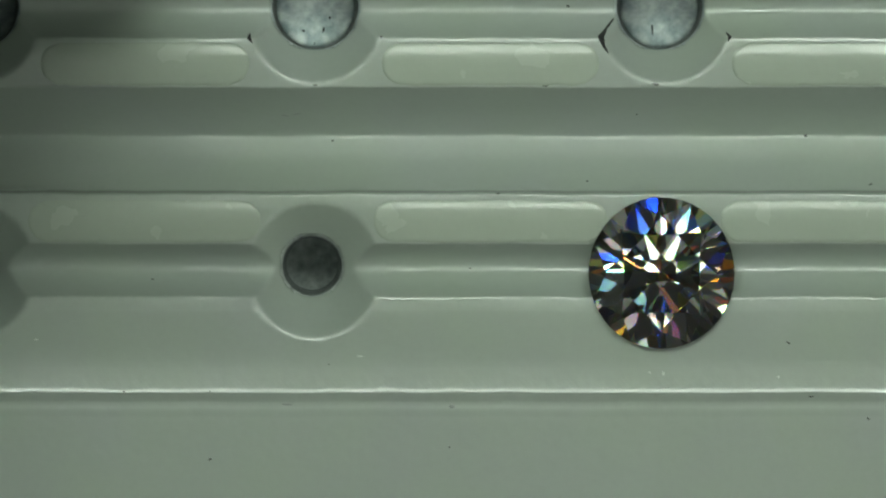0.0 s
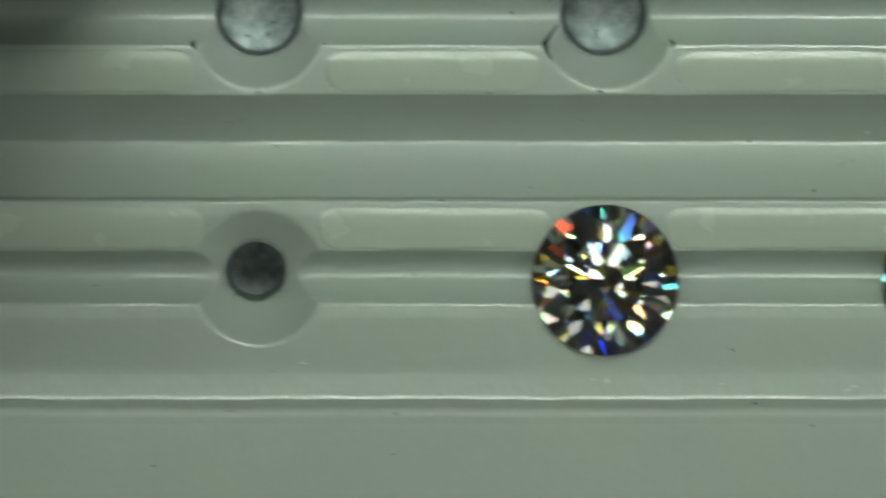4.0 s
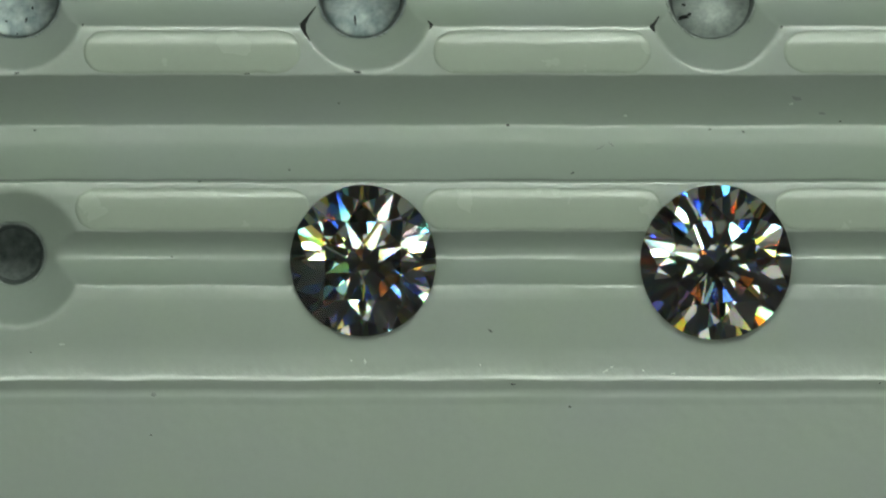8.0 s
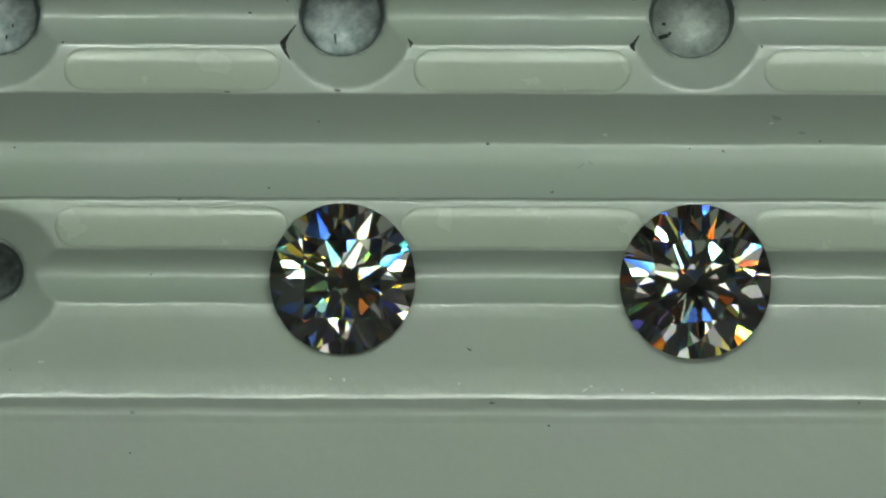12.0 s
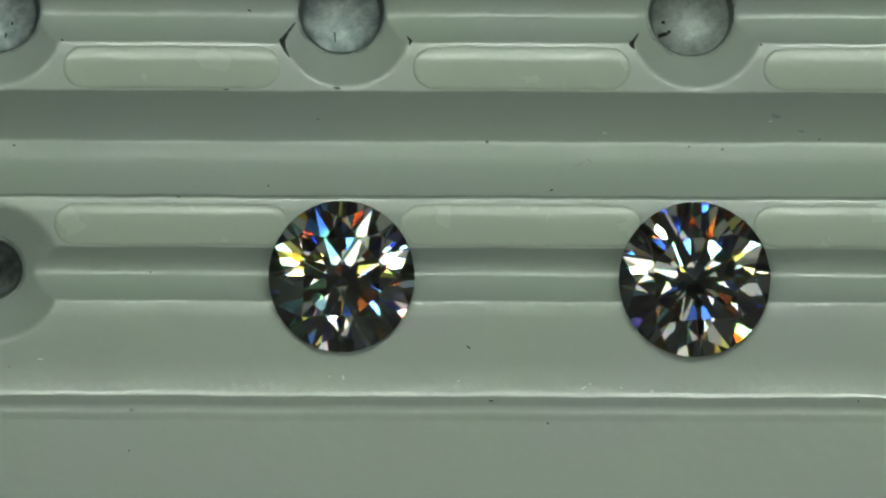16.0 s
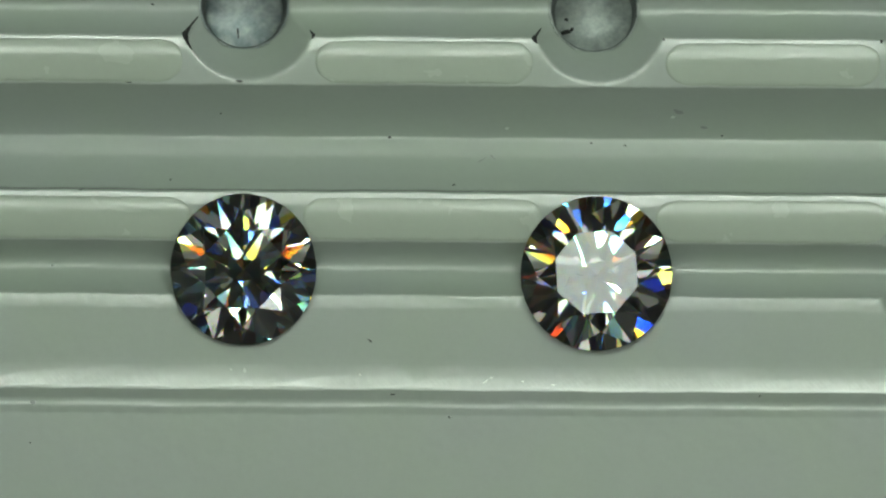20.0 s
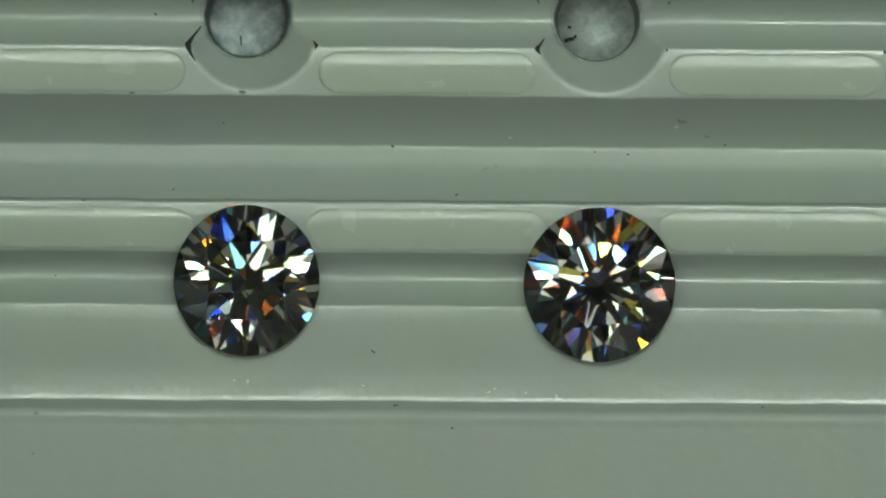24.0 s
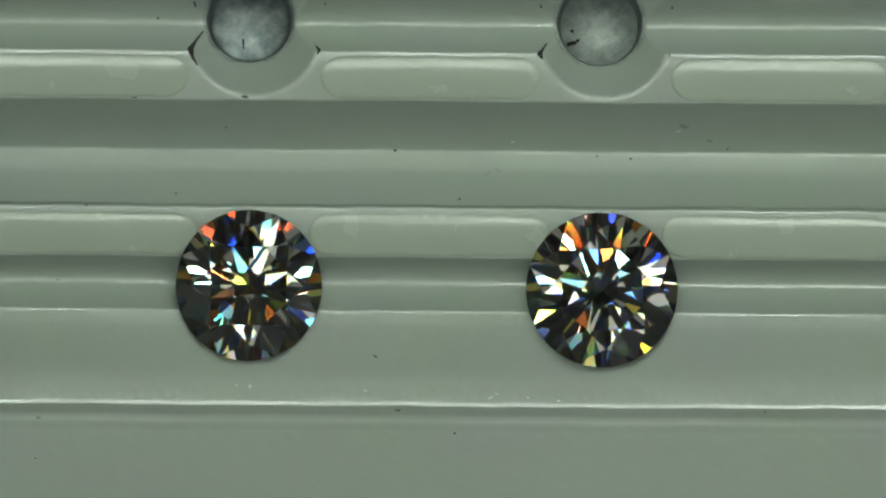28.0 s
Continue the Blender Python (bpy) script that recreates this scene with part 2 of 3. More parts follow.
def lathe(bm, profile, steps=72, centre=Vector((0, 0, 0))):
    """Turn (radius, height) pairs about the z axis."""
    rings = []
    for r, z in profile:
        if r <= 0:
            rings.append([bm.verts.new(centre + Vector((0, 0, z)))])
        else:
            rings.append([bm.verts.new(centre + Vector((r * math.cos(2 * math.pi * k / steps), r * math.sin(2 * math.pi * k / steps), z)))
                          for k in range(steps)])
    for a, b in zip(rings, rings[1:]):
        for k in range(steps):
            j = (k + 1) % steps
            if len(a) == 1 and len(b) == 1:
                continue
            if len(b) == 1:
                bm.faces.new((a[k], a[j], b[0]))
            elif len(a) == 1:
                bm.faces.new((a[0], b[j], b[k]))
            else:
                bm.faces.new((a[k], a[j], b[j], b[k]))
    bmesh.ops.recalc_face_normals(bm, faces=bm.faces)
    return bm


# ---- the room ----
def room():
    for name, b in (("floor", (-1.6, -1.6, -0.1, 1.6, 1.6, 0)), ("ceiling", (-1.6, -1.6, 2.5, 1.6, 1.6, 2.6)),
                    ("wall_north", (-1.6, 1.5, 0, 1.6, 1.6, 2.5)), ("wall_south", (-1.6, -1.6, 0, 1.6, -1.5, 2.5)),
                    ("wall_east", (1.5, -1.5, 0, 1.6, 1.5, 2.5)), ("wall_west", (-1.6, -1.5, 0, -1.5, 1.5, 2.5))):
        ob = new(name, mesh_of(name, box(bmesh.new(), *b), ROOM))
        tagged(ob, kind="structure", label="plain grey matt painted surface of a dim room")
    desk = tagged(new("desk"), "dark laminate desk in a dim room", "desk")
    part("desktop", box(bmesh.new(), -0.6, -0.35, 0.725, 0.6, 0.45, 0.75, 0.003), DESK, desk)
    for x in (-0.55, 0.55):
        for y in (-0.30, 0.40):
            part("leg", box(bmesh.new(), x - 0.02, y - 0.02, 0, x + 0.02, y + 0.02, 0.725, 0.002), LAMP_PAINT, desk)


def lamp():
    thing = tagged(new("desk_lamp"), "black enamelled desk lamp with a lit rectangular head", "lamp")
    part("base", lathe(bmesh.new(), [(0, 0.75), (0.07, 0.75), (0.07, 0.762), (0.06, 0.77), (0, 0.772)], 48, Vector((0.25, 0.25, 0))), LAMP_PAINT, thing)
    part("pole", lathe(bmesh.new(), [(0, 0.77), (0.008, 0.77), (0.008, 0.96), (0, 0.96)], 24, Vector((0.25, 0.25, 0))), LAMP_PAINT, thing)
    part("arm", box(bmesh.new(), 0.06, 0.085, 0.950, 0.258, 0.10, 0.960, 0.002), LAMP_PAINT, thing)
    part("crossbar", box(bmesh.new(), 0.242, 0.085, 0.950, 0.258, 0.258, 0.960, 0.002), LAMP_PAINT, thing)
    part("head", box(bmesh.new(), -0.12, 0.03, 0.922, 0.12, 0.16, 0.950, 0.004), LAMP_PAINT, thing)


def added_ring_light():
    """Three unseen black rings, added to carry the sparkle lamps round the microscope's line of sight, on a post behind
    the tray.
    """
    thing = tagged(new("added_ring_light"), "unseen added black rings with small white sparkle lamps on a post", "lamp")
    for r, h, n, _ in SPARKLE_RINGS:
        z = LIP_Z + h + 0.004
        part("housing", lathe(bmesh.new(), [(r - 0.006, z), (r + 0.006, z), (r + 0.006, z + 0.008), (r - 0.006, z + 0.008), (r - 0.006, z)], 64), LAMP_PAINT, thing)
    for sx, sy, sz, _ in SPARKLE_LAMPS:
        cap = part("sparkle_cap", lathe(bmesh.new(), [(0, 0), (0.0022, 0), (0.0026, 0.001), (0.0026, 0.004), (0, 0.004)], 12), LED_CAP, thing, "white cap over an added sparkle lamp")
        cap.location = (sx, sy, sz + 0.0008)
    # plates that go with the added fill
    for sx, sy, size_x, size_y, _ in FILL_PANELS:
        part("fill_plate", box(bmesh.new(), sx - size_x / 2, sy - size_y / 2, LIP_Z + 0.1500, sx + size_x / 2, sy + size_y / 2, LIP_Z + 0.1525, 0.0004), LED_CAP, thing, "white plate over an added fill panel")
    for x in (-0.125, 0.125):
        part("bracket", box(bmesh.new(), x - 0.028, -0.006, LIP_Z + 0.118, x + 0.028, 0.006, LIP_Z + 0.166, 0.001), LAMP_PAINT, thing)
    part("arm", box(bmesh.new(), -0.35, -0.006, LIP_Z + 0.160, -0.060, 0.006, LIP_Z + 0.170, 0.001), LAMP_PAINT, thing)
    part("post", lathe(bmesh.new(), [(0, 0.768), (0.009, 0.768), (0.009, 0.935), (0, 0.935)], 24, Vector((-0.345, 0, 0))), LAMP_PAINT, thing)
    part("base", lathe(bmesh.new(), [(0, 0.75), (0.06, 0.75), (0.06, 0.762), (0.052, 0.768), (0, 0.77)], 48, Vector((-0.345, 0, 0))), LAMP_PAINT, thing)


room()
lamp()
added_ring_light()

# ---- the tray ----
# middle of the countersink, then middle of the cup in it
CUPS_TOP = [(-46, 27, -43, 10), (558, 27, 558, 11), (1177, 27, 1168, 11), (1797, 27, 1788, 13), (2413, 28, 2404, 13)]
CUPS_MID = [(-54, 479, -58, 471), (557, 479, 552, 471), (1171, 482, 1171, 482), (1795, 484, 1795, 484), (2408, 486, 2408, 486)]
RIM, SLOPE = 119.0, 0.95
HOLE_TOP, HOLE_MID = 77.0, 54.0

# breaks of the section across the tray: v and h
STEPS = [k / 12 for k in range(13)]


def fall(v0, v1, h0, h1):
    """A wall that drops steeply and rounds out into a valley."""
    return [(v0 + (v1 - v0) * f, h0 + (h1 - h0) * math.sin(f * math.pi / 2)) for f in STEPS]


def drop(v0, v1, h0, h1):
    """A straight steep wall that rounds out only at its foot."""
    return [(v0 + (v1 - v0) * f, h0 + (h1 - h0) * (1 - (1 - f) ** 1.2)) for f in STEPS]


def climb(v0, v1, h0, h1):
    """A slope that climbs out of a valley and steepens a little."""
    return [(v0 + (v1 - v0) * f, h0 + (h1 - h0) * (0.62 * f + 0.38 * f * f)) for f in STEPS]


def rise(v0, v1, h0, h1):
    """A wall that climbs out of a valley and steepens towards its edge."""
    return [(v0 + (v1 - v0) * f, h0 + (h1 - h0) * (0.52 * f + 0.48 * f * f)) for f in STEPS]


SECTION = ([(-900, 0)] + fall(-29, 17, 0, -47) + [(18.5, -46.85), (20.5, -46.45), (22.5, -45.8)] + rise(23, 67, -45.6, -3.1) + [(72, -2.1), (92, -0.2), (97, 0)]
           + drop(155, 242, 0, -107) + [(244, -106.8), (246, -106.4), (248, -105.8)] + climb(248.5, 339, -105.6, -50) + [(342, -3.5)] + [(347, -2.5), (367, -0.2), (372, 0)]
           + fall(432, 475, 0, -47) + [(476.5, -46.85), (478.5, -46.45), (480.5, -45.8)] + rise(481, 525, -45.6, -5.0) + [(529, -3.8), (551, -1.4), (560, -1.1)]
           + [(640, 0.0), (650, 0.6), (660, 1.7), (672, 3.2), (686, 5.2), (690, 5.9), (692, 6.4), (693.5, 6.9), (694.5, 7.4), (695.5, 7.2), (711, -1.3), (714, -1.8), (718, -1.9),
              (724, -0.95), (728, -0.85), (738, -1.2), (900, 5.4), (1000, 7.0), (1400, 7.0)])
KINKS = [-29, 17, 20, 23, 67, 72, 92, 155, 242, 245, 248, 342, 347, 367, 432, 475, 478, 481, 525, 529, 551, 650, 660, 672, 680, 686, 690, 694, 711, 714, 718, 725, 729, 738]


fine = np.arange(-900, 1400, 0.5)
kernel = np.exp(-0.5 * (np.arange(-16, 17) * 0.5 / 1.5) ** 2)
sm = np.convolve(np.pad(np.interp(fine, [p[0] for p in SECTION], [p[1] for p in SECTION]), 16, mode="edge"), kernel / kernel.sum(), mode="valid")


ripple_rnd = random.Random(5)
RIPPLES = [(ripple_rnd.uniform(28, 150), ripple_rnd.uniform(0, math.pi), ripple_rnd.uniform(0, 6.28), ripple_rnd.uniform(0.01, 0.04)) for _ in range(14)]


WORN = [(ripple_rnd.uniform(7, 26), ripple_rnd.uniform(0, math.pi), ripple_rnd.uniform(0, 6.28)) for _ in range(9)]
WORN_EDGES = [(348, 4, 0.10), (350, 8, 0.08), (527, 4, 0.20), (534, 9, 0.16), (691, 4, 0.06), (678, 12, 0.12), (713, 4, 0.12)]


def wear(uu, vv):
    """Ragged wear of worn edges, about -1 to 1."""
    return sum(np.sin((uu * math.cos(way) + vv * math.sin(way)) * 2 * math.pi / length + phase) for length, way, phase in WORN) / 4


def tray_heights(uu, vv, holes=True):
    wob = 0.9 * np.sin(uu / 61.0) * np.sin(uu / 143.0 + 1) + 0.35 * np.sin(uu / 17.0 + vv / 40.0)
    h = np.interp(vv + wob, fine, sm)
    for length, way, phase, size in RIPPLES:
        h = h + size * np.sin((uu * math.cos(way) + vv * math.sin(way)) * 2 * math.pi / length + phase)
    ragged = wear(uu, vv)
    for v, width, size in WORN_EDGES:
        h = h + size * ragged * np.exp(-((vv - v) / width) ** 2)
    for cups, hole in ((CUPS_TOP, HOLE_TOP), (CUPS_MID, HOLE_MID)):
        for cu, cv, pu, pv in cups:
            r = np.hypot(uu - cu, vv - cv)
            cone = -SLOPE * (RIM - r)
            k = 2.4
            d = np.clip((cone - h) / k, -30, 30)
            near = r < RIM + 25
            soft = -k * np.log(np.exp(-np.clip(h / k, -60, 60)) + np.exp(-np.clip(cone / k, -60, 60)))
            h = np.where(near, np.where(np.abs(d) < 20, soft, np.minimum(h, cone)), h)
            below = np.clip(0.5 + (vv - cv) / 90, 0, 1)
            h = h + np.where(h > -10, 0.22, 0) * below * np.exp(-((r - RIM - 1) / 10.0) ** 2)
            h = h + 0.3 * ragged * np.exp(-((r - RIM - 1) / 7.0) ** 2)
            inside = np.hypot(uu - pu, vv - pv)
            h = np.where((inside < hole + 1) & holes, -420.0, h)
    return h


def tray_body():
    us = np.concatenate([np.arange(-420, -130, 20), np.arange(-130, 2440, 3.0), np.arange(2440, 2900, 20)])
    breaks = KINKS
    vs = set(np.round(np.arange(-160, 1010, 4.0), 2)) | set(np.arange(-500, -160, 20.0)) | set(np.arange(1010, 1300, 20.0))
    for b in breaks:
        vs |= set(np.round(b + np.arange(-4, 4.1, 0.8), 2))
    vs = np.array(sorted(vs))
    vs = vs[np.concatenate([[True], np.diff(vs) > 0.3])]
    uu, vv = np.meshgrid(us, vs)
    hh = tray_heights(uu, vv)
    co = np.stack([(uu - 784) * U, (441 - vv) * U, hh * U], -1).reshape(-1, 3)
    nv, nu = uu.shape
    i = np.arange(nv * nu).reshape(nv, nu)
    quads = np.stack([i[:-1, :-1], i[1:, :-1], i[1:, 1:], i[:-1, 1:]], -1).reshape(-1, 4)
    # skirt and underside
    loop = np.concatenate([i[0, :], i[1:, -1], i[-1, -2::-1], i[-2:0:-1, 0]])
    low = co[loop].copy()
    low[:, 2] = -440 * U
    n0 = len(co)
    co = np.concatenate([co, low])
    k = np.arange(len(loop))
    j = (k + 1) % len(loop)
    skirt = np.stack([loop[k], loop[j], n0 + j, n0 + k], -1)
    faces = np.concatenate([quads, skirt])
    me = bpy.data.meshes.new("body")
    me.vertices.add(len(co))
    me.vertices.foreach_set("co", co.ravel().astype(np.float32))
    me.loops.add(faces.size)
    me.loops.foreach_set("vertex_index", faces.ravel().astype(np.int32))
    me.polygons.add(len(faces))
    me.polygons.foreach_set("loop_start", np.arange(0, faces.size, 4, dtype=np.int32))
    me.update(calc_edges=True)
    me.validate()
    me.materials.append(PLASTIC)
    me.materials.append(PLASTIC_WORN)
    # the edges that are worn matt: round the countersinks and along the low lip
    mu, mv, mh = ((a[:-1, :-1] + a[1:, 1:]) / 2 for a in (uu, vv, hh))
    fringe = 3.0 * wear(mu, mv)
    worn = np.abs(mv + fringe - 534) < 8
    for cups in (CUPS_TOP, CUPS_MID):
        for cu, cv, _, _ in cups:
            worn |= (np.abs(np.hypot(mu - cu, mv - cv) - RIM - 2 + fringe) < 11) & (mh > -16)
    me.polygons.foreach_set("material_index", np.concatenate([worn.ravel(), np.zeros(len(skirt), bool)]).astype(np.int32))
    me.shade_smooth()
    return new("body", me)


tray = tagged(new("sorting_tray"), "pale grey-green plastic gem tray with grooved rows of round cups", "tray")
body = tray_body()
body.parent = tray


DRIFT = 7.0                        # the drilled floors lie a little off the middle of their mouths


def bowl(kind, r):
    """Height of a cup's dished floor at radius r."""
    hole, edge, centre, power, _ = kind
    return edge - (edge - centre) * (1 - min(1.0, r / (hole - 10)) ** power)


def cup_mesh(kind, pu, pv):
    """A drilled cup: a rim that follows the countersink round it, a straight wall and a dished floor."""
    hole, edge, _, _, mat = kind
    rim_h = -SLOPE * (RIM - hole)
    prof = [(hole + 5.0, -1.6), (hole + 2.6, -0.1), (hole + 0.4, -0.5), (hole - 1.0, -1.8), (hole - 2.0, -5), (hole - 2.8, -10), (hole - 3.6, -30)]
    prof += [(hole - 7.5, edge - rim_h + 10), (hole - 8.2, edge - rim_h + 3)]
    radii = [(hole - 10) * (1 - k / 16) for k in range(17)]
    prof += [(r, bowl(kind, r) - rim_h) for r in radii]
    bm = lathe(bmesh.new(), [(r * U, h * U) for r, h in prof], 96)
    turn = np.arange(97) * 2 * math.pi / 96
    edges = {rr: tray_heights((pu + rr * np.cos(turn))[None, :], (pv - rr * np.sin(turn))[None, :], False)[0] for rr in [max(p[0], hole - 1.0) for p in prof]}
    steps = sorted(edges)
    for v in bm.verts:
        r, deep = math.hypot(v.co.x, v.co.y) / U, -v.co.z / U
        follow = min(1.0, max(0.0, 1 - (deep - 4) / 40))
        rise_by = 0.0
        if follow:
            key = min(steps, key=lambda q: abs(q - max(r, hole - 1.0)))
            rise_by = (float(edges[key][round(math.atan2(v.co.y, v.co.x) / (2 * math.pi) * 96) % 96]) - rim_h) * follow
        v.co.z += (rim_h + rise_by) * U
        v.co.y -= (DRIFT if hole == HOLE_TOP else 0.0) * U * (1 - follow)
    me = mesh_of("cup", bm, mat, True)
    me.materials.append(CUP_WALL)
    # steep faces below the rim are coloured darker than the floor
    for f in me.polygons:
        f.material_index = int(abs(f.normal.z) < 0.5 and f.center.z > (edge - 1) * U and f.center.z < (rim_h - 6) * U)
    return me


# mouth's radius, height of the floor's edge and of its middle, power of the dish, material
WIDE, DEEP = (HOLE_TOP, -165, -175, 2.2, CUP), (HOLE_TOP, -190, -201, 2.2, CUP)
PALE, NARROW = (HOLE_TOP, -165, -190, 2.6, CUP_PALE), (HOLE_MID, -165, -240, 1.8, CUP_DARK)
CUP_LABELS = {WIDE: "wide drilled cup with a glossy grey floor", DEEP: "wide deep drilled cup with a glossy grey floor",
              PALE: "wide drilled cup with a pale mottled floor", NARROW: "narrow deep dark grey drilled cup"}
KINDS_TOP = (WIDE, WIDE, DEEP, PALE, PALE)
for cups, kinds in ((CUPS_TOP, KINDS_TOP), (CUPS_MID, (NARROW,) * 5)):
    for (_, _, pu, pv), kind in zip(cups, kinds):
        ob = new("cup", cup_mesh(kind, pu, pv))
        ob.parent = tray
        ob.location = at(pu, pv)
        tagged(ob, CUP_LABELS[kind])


def pad(u0, v0, u1, v1, seed, notch=36):
    """A thin raised pad with rounded ends and a slightly ragged edge."""
    rnd = random.Random(seed)
    bm = bmesh.new()
    outline = []
    r = min(notch, (v1 - v0) / 2 - 1)
    for cu, cv, a0 in ((u1 - r, v0 + r, -90), (u1 - r, v1 - r, 0), (u0 + r, v1 - r, 90), (u0 + r, v0 + r, 180)):
        for k in range(9):
            a = radians(a0 + 90 * k / 8)
            outline.append((cu + r * 1.15 * math.cos(a), cv + r * math.sin(a)))
    pts = []
    for (ua, va), (ub, vb) in zip(outline, outline[1:] + outline[:1]):
        n = max(1, int(math.hypot(ub - ua, vb - va) / 12))
        for k in range(n):
            f = k / n
            pts.append((ua + (ub - ua) * f, va + (vb - va) * f))
    ragged = [(u, v + rnd.uniform(-1.2, 1.2)) for u, v in pts]
    half, mv = (v1 - v0) / 2, (v0 + v1) / 2

    def crown(v):
        """How far the pad has fallen at v from its middle: it rolls off towards its upper edge."""
        x = abs(v - mv) / half
        if v > mv:
            return half * 0.02 * x ** 2
        return half * ((x * x * 0.13 if x < 0.35 else 0.091 * (x - 0.175)) + 0.008 * x ** 6)

    rings = []
    for inset, drop in ((0, 1.4), (1.2, 0.75), (2.6, 0.25), (5.0, 0.0), (10.0, 0.0), (15.0, 0.0), (20.0, 0.0), (26.0, 0.0), (32.0, 0.0), (half - 0.4, 0.0)):
        ring = []
        for u, v in ragged:
            cu = min(max(u, u0 + half), u1 - half)
            pu, pv = cu + (u - cu) * (1 - inset / half), mv + (v - mv) * (1 - inset / half)
            ring.append(bm.verts.new(at(pu, pv, 3.5 - drop * 1.2 - crown(pv) + float(np.interp(pv, fine, sm)))))
        rings.append(ring)
    for a, b in zip(rings, rings[1:]):
        for k in range(len(a)):
            j = (k + 1) % len(a)
            bm.faces.new((a[k], b[k], b[j], a[j]))
    bm.faces.new(rings[-1])
    bmesh.ops.recalc_face_normals(bm, faces=bm.faces)
    if bm.faces[-1:] and sum(f.normal.z * f.calc_area() for f in bm.faces) < 0:
        bmesh.ops.reverse_faces(bm, faces=bm.faces)
    return bm


for row, (cups, v0, v1) in enumerate(((CUPS_TOP, 74, 151), (CUPS_MID, 353, 429))):
    left, right = ((124, 122), (110, 101))[row]
    for k, ((ua, *_), (ub, *_)) in enumerate(zip(cups, cups[1:])):
        part("pad", pad(ua + left, v0, ub - right, v1, 10 * row + k), PAD, tray, "pale yellowish pad with rounded ends", True)


# Unseen upright plate, added only to throw shade on the upper left.
part("shade_plate", box(bmesh.new(), *at(-420, -75, -100), *at(330, -140, 1500), 0.0005), PLASTIC, tray, "upright plate added out of view to shade the tray corner")


# A second unseen plate, added to darken the left end along its length.
part("shade_plate", box(bmesh.new(), *at(-420, 1250, -100), *at(-125, -75, 1500), 0.0005), PLASTIC, tray, "upright plate added out of view to shade the tray end")


def on_tray(u, v):
    return float(tray_heights(np.array([[float(u)]]), np.array([[float(v)]]))[0, 0])


def blob(u, v, ru, rv, turn, lift, seed, points=11, surface=on_tray):
    """A small irregular crumb or stain that lies on the tray."""
    rnd = random.Random(seed)
    h = surface(u, v)
    bm = bmesh.new()
    rings = []
    shape = [rnd.uniform(0.65, 1.15) for _ in range(points)]
    ca, sa = math.cos(radians(turn)), math.sin(radians(turn))
    for f, up in ((1.0, -0.4), (0.85, 0.6), (0.4, 1.0)):
        ring = []
        for k in range(points):
            a = 2 * math.pi * k / points
            x, y = ru * f * shape[k] * math.cos(a), rv * f * shape[k] * math.sin(a)
            pu, pv = u + x * ca - y * sa, v + x * sa + y * ca
            hh = surface(pu, pv)
            ring.append(bm.verts.new(at(pu, pv, max(hh, h - 6) + lift * up)))
        rings.append(ring)
    for a, b in zip(rings, rings[1:]):
        for k in range(points):
            j = (k + 1) % points
            bm.faces.new((a[k], b[k], b[j], a[j]))
    bm.faces.new(rings[-1])
    bmesh.ops.recalc_face_normals(bm, faces=bm.faces)
    return bm


# crumbs and stains: u, v, half length, half width, turn
SPECKS = [(1428, 242, 4.5, 3.5, 0), (1396, 607, 7, 1.8, 35), (882, 343, 5, 1.8, 0), (588, 251, 3, 2.2, 0), (220, 693, 3, 2.5, 0),
          (1161, 149, 9, 3, 8), (558, 151, 6, 2.2, -5), (965, 152, 8, 1.6, 0), (1845, 254, 4, 2.2, 10), (1786, 250, 3, 2, 0),
          (1537, 741, 4, 2.6, 30), (372, 813, 4, 2.5, 0), (1000, 119, 3.5, 2.5, 0), (1542, 328, 4.5, 2, -30), (1435, 702, 3.5, 2.5, 0),
          (1040, 322, 2.2, 2.2, 0), (1439, 702, 2.5, 2, 0), (372, 692, 2.5, 2, 0), (1128, 204, 2, 2, 0), (2017, 236, 2.5, 2, 0),
          (270, 495, 4, 1.4, 0), (832, 476, 3, 1.6, 0), (796, 792, 2, 2, 0), (1006, 12, 5, 3, 20), (583, 645, 2, 1.6, 0), (2086, 700, 2.4, 2, 0)]
for k, (u, v, ru, rv, turn) in enumerate(SPECKS):
    part("speck", blob(u, v, ru * 0.9, rv * 0.9, turn, 1.0, 100 + k), CRUMB, tray, "dark dirt speck")
# dirt packed into the corners where groove and countersink meet
def streak(points, lift=1.3, seed=0):
    """A ragged ribbon of dirt through (u, v, half width) points."""
    rnd = random.Random(seed)
    path = []
    for (ua, va, wa), (ub, vb, wb) in zip(points, points[1:]):
        n = max(2, int(math.hypot(ub - ua, vb - va) / 2))
        path += [(ua + (ub - ua) * k / n, va + (vb - va) * k / n, wa + (wb - wa) * k / n) for k in range(n)]
    path.append(points[-1])
    bm = bmesh.new()
    rows = []
    for k, (u, v, w) in enumerate(path):
        pu, pv, _ = path[max(0, k - 1)]
        qu, qv, _ = path[min(len(path) - 1, k + 1)]
        d = math.hypot(qu - pu, qv - pv)
        nu, nv = -(qv - pv) / d, (qu - pu) / d
        offs = np.array([-1, -0.5, 0, 0.5, 1]) * w * rnd.uniform(0.8, 1.2)
        hh = tray_heights(u + nu * offs[None, :], v + nv * offs[None, :])[0] + lift * np.array([0.2, 0.9, 1.0, 0.9, 0.2])
        rows.append([bm.verts.new(at(u + nu * o, v + nv * o, h)) for o, h in zip(offs, hh)])
    for a, b in zip(rows, rows[1:]):
        for k in range(4):
            bm.faces.new((a[k], a[k + 1], b[k + 1], b[k]))
    bmesh.ops.recalc_face_normals(bm, faces=bm.faces)
    return bm


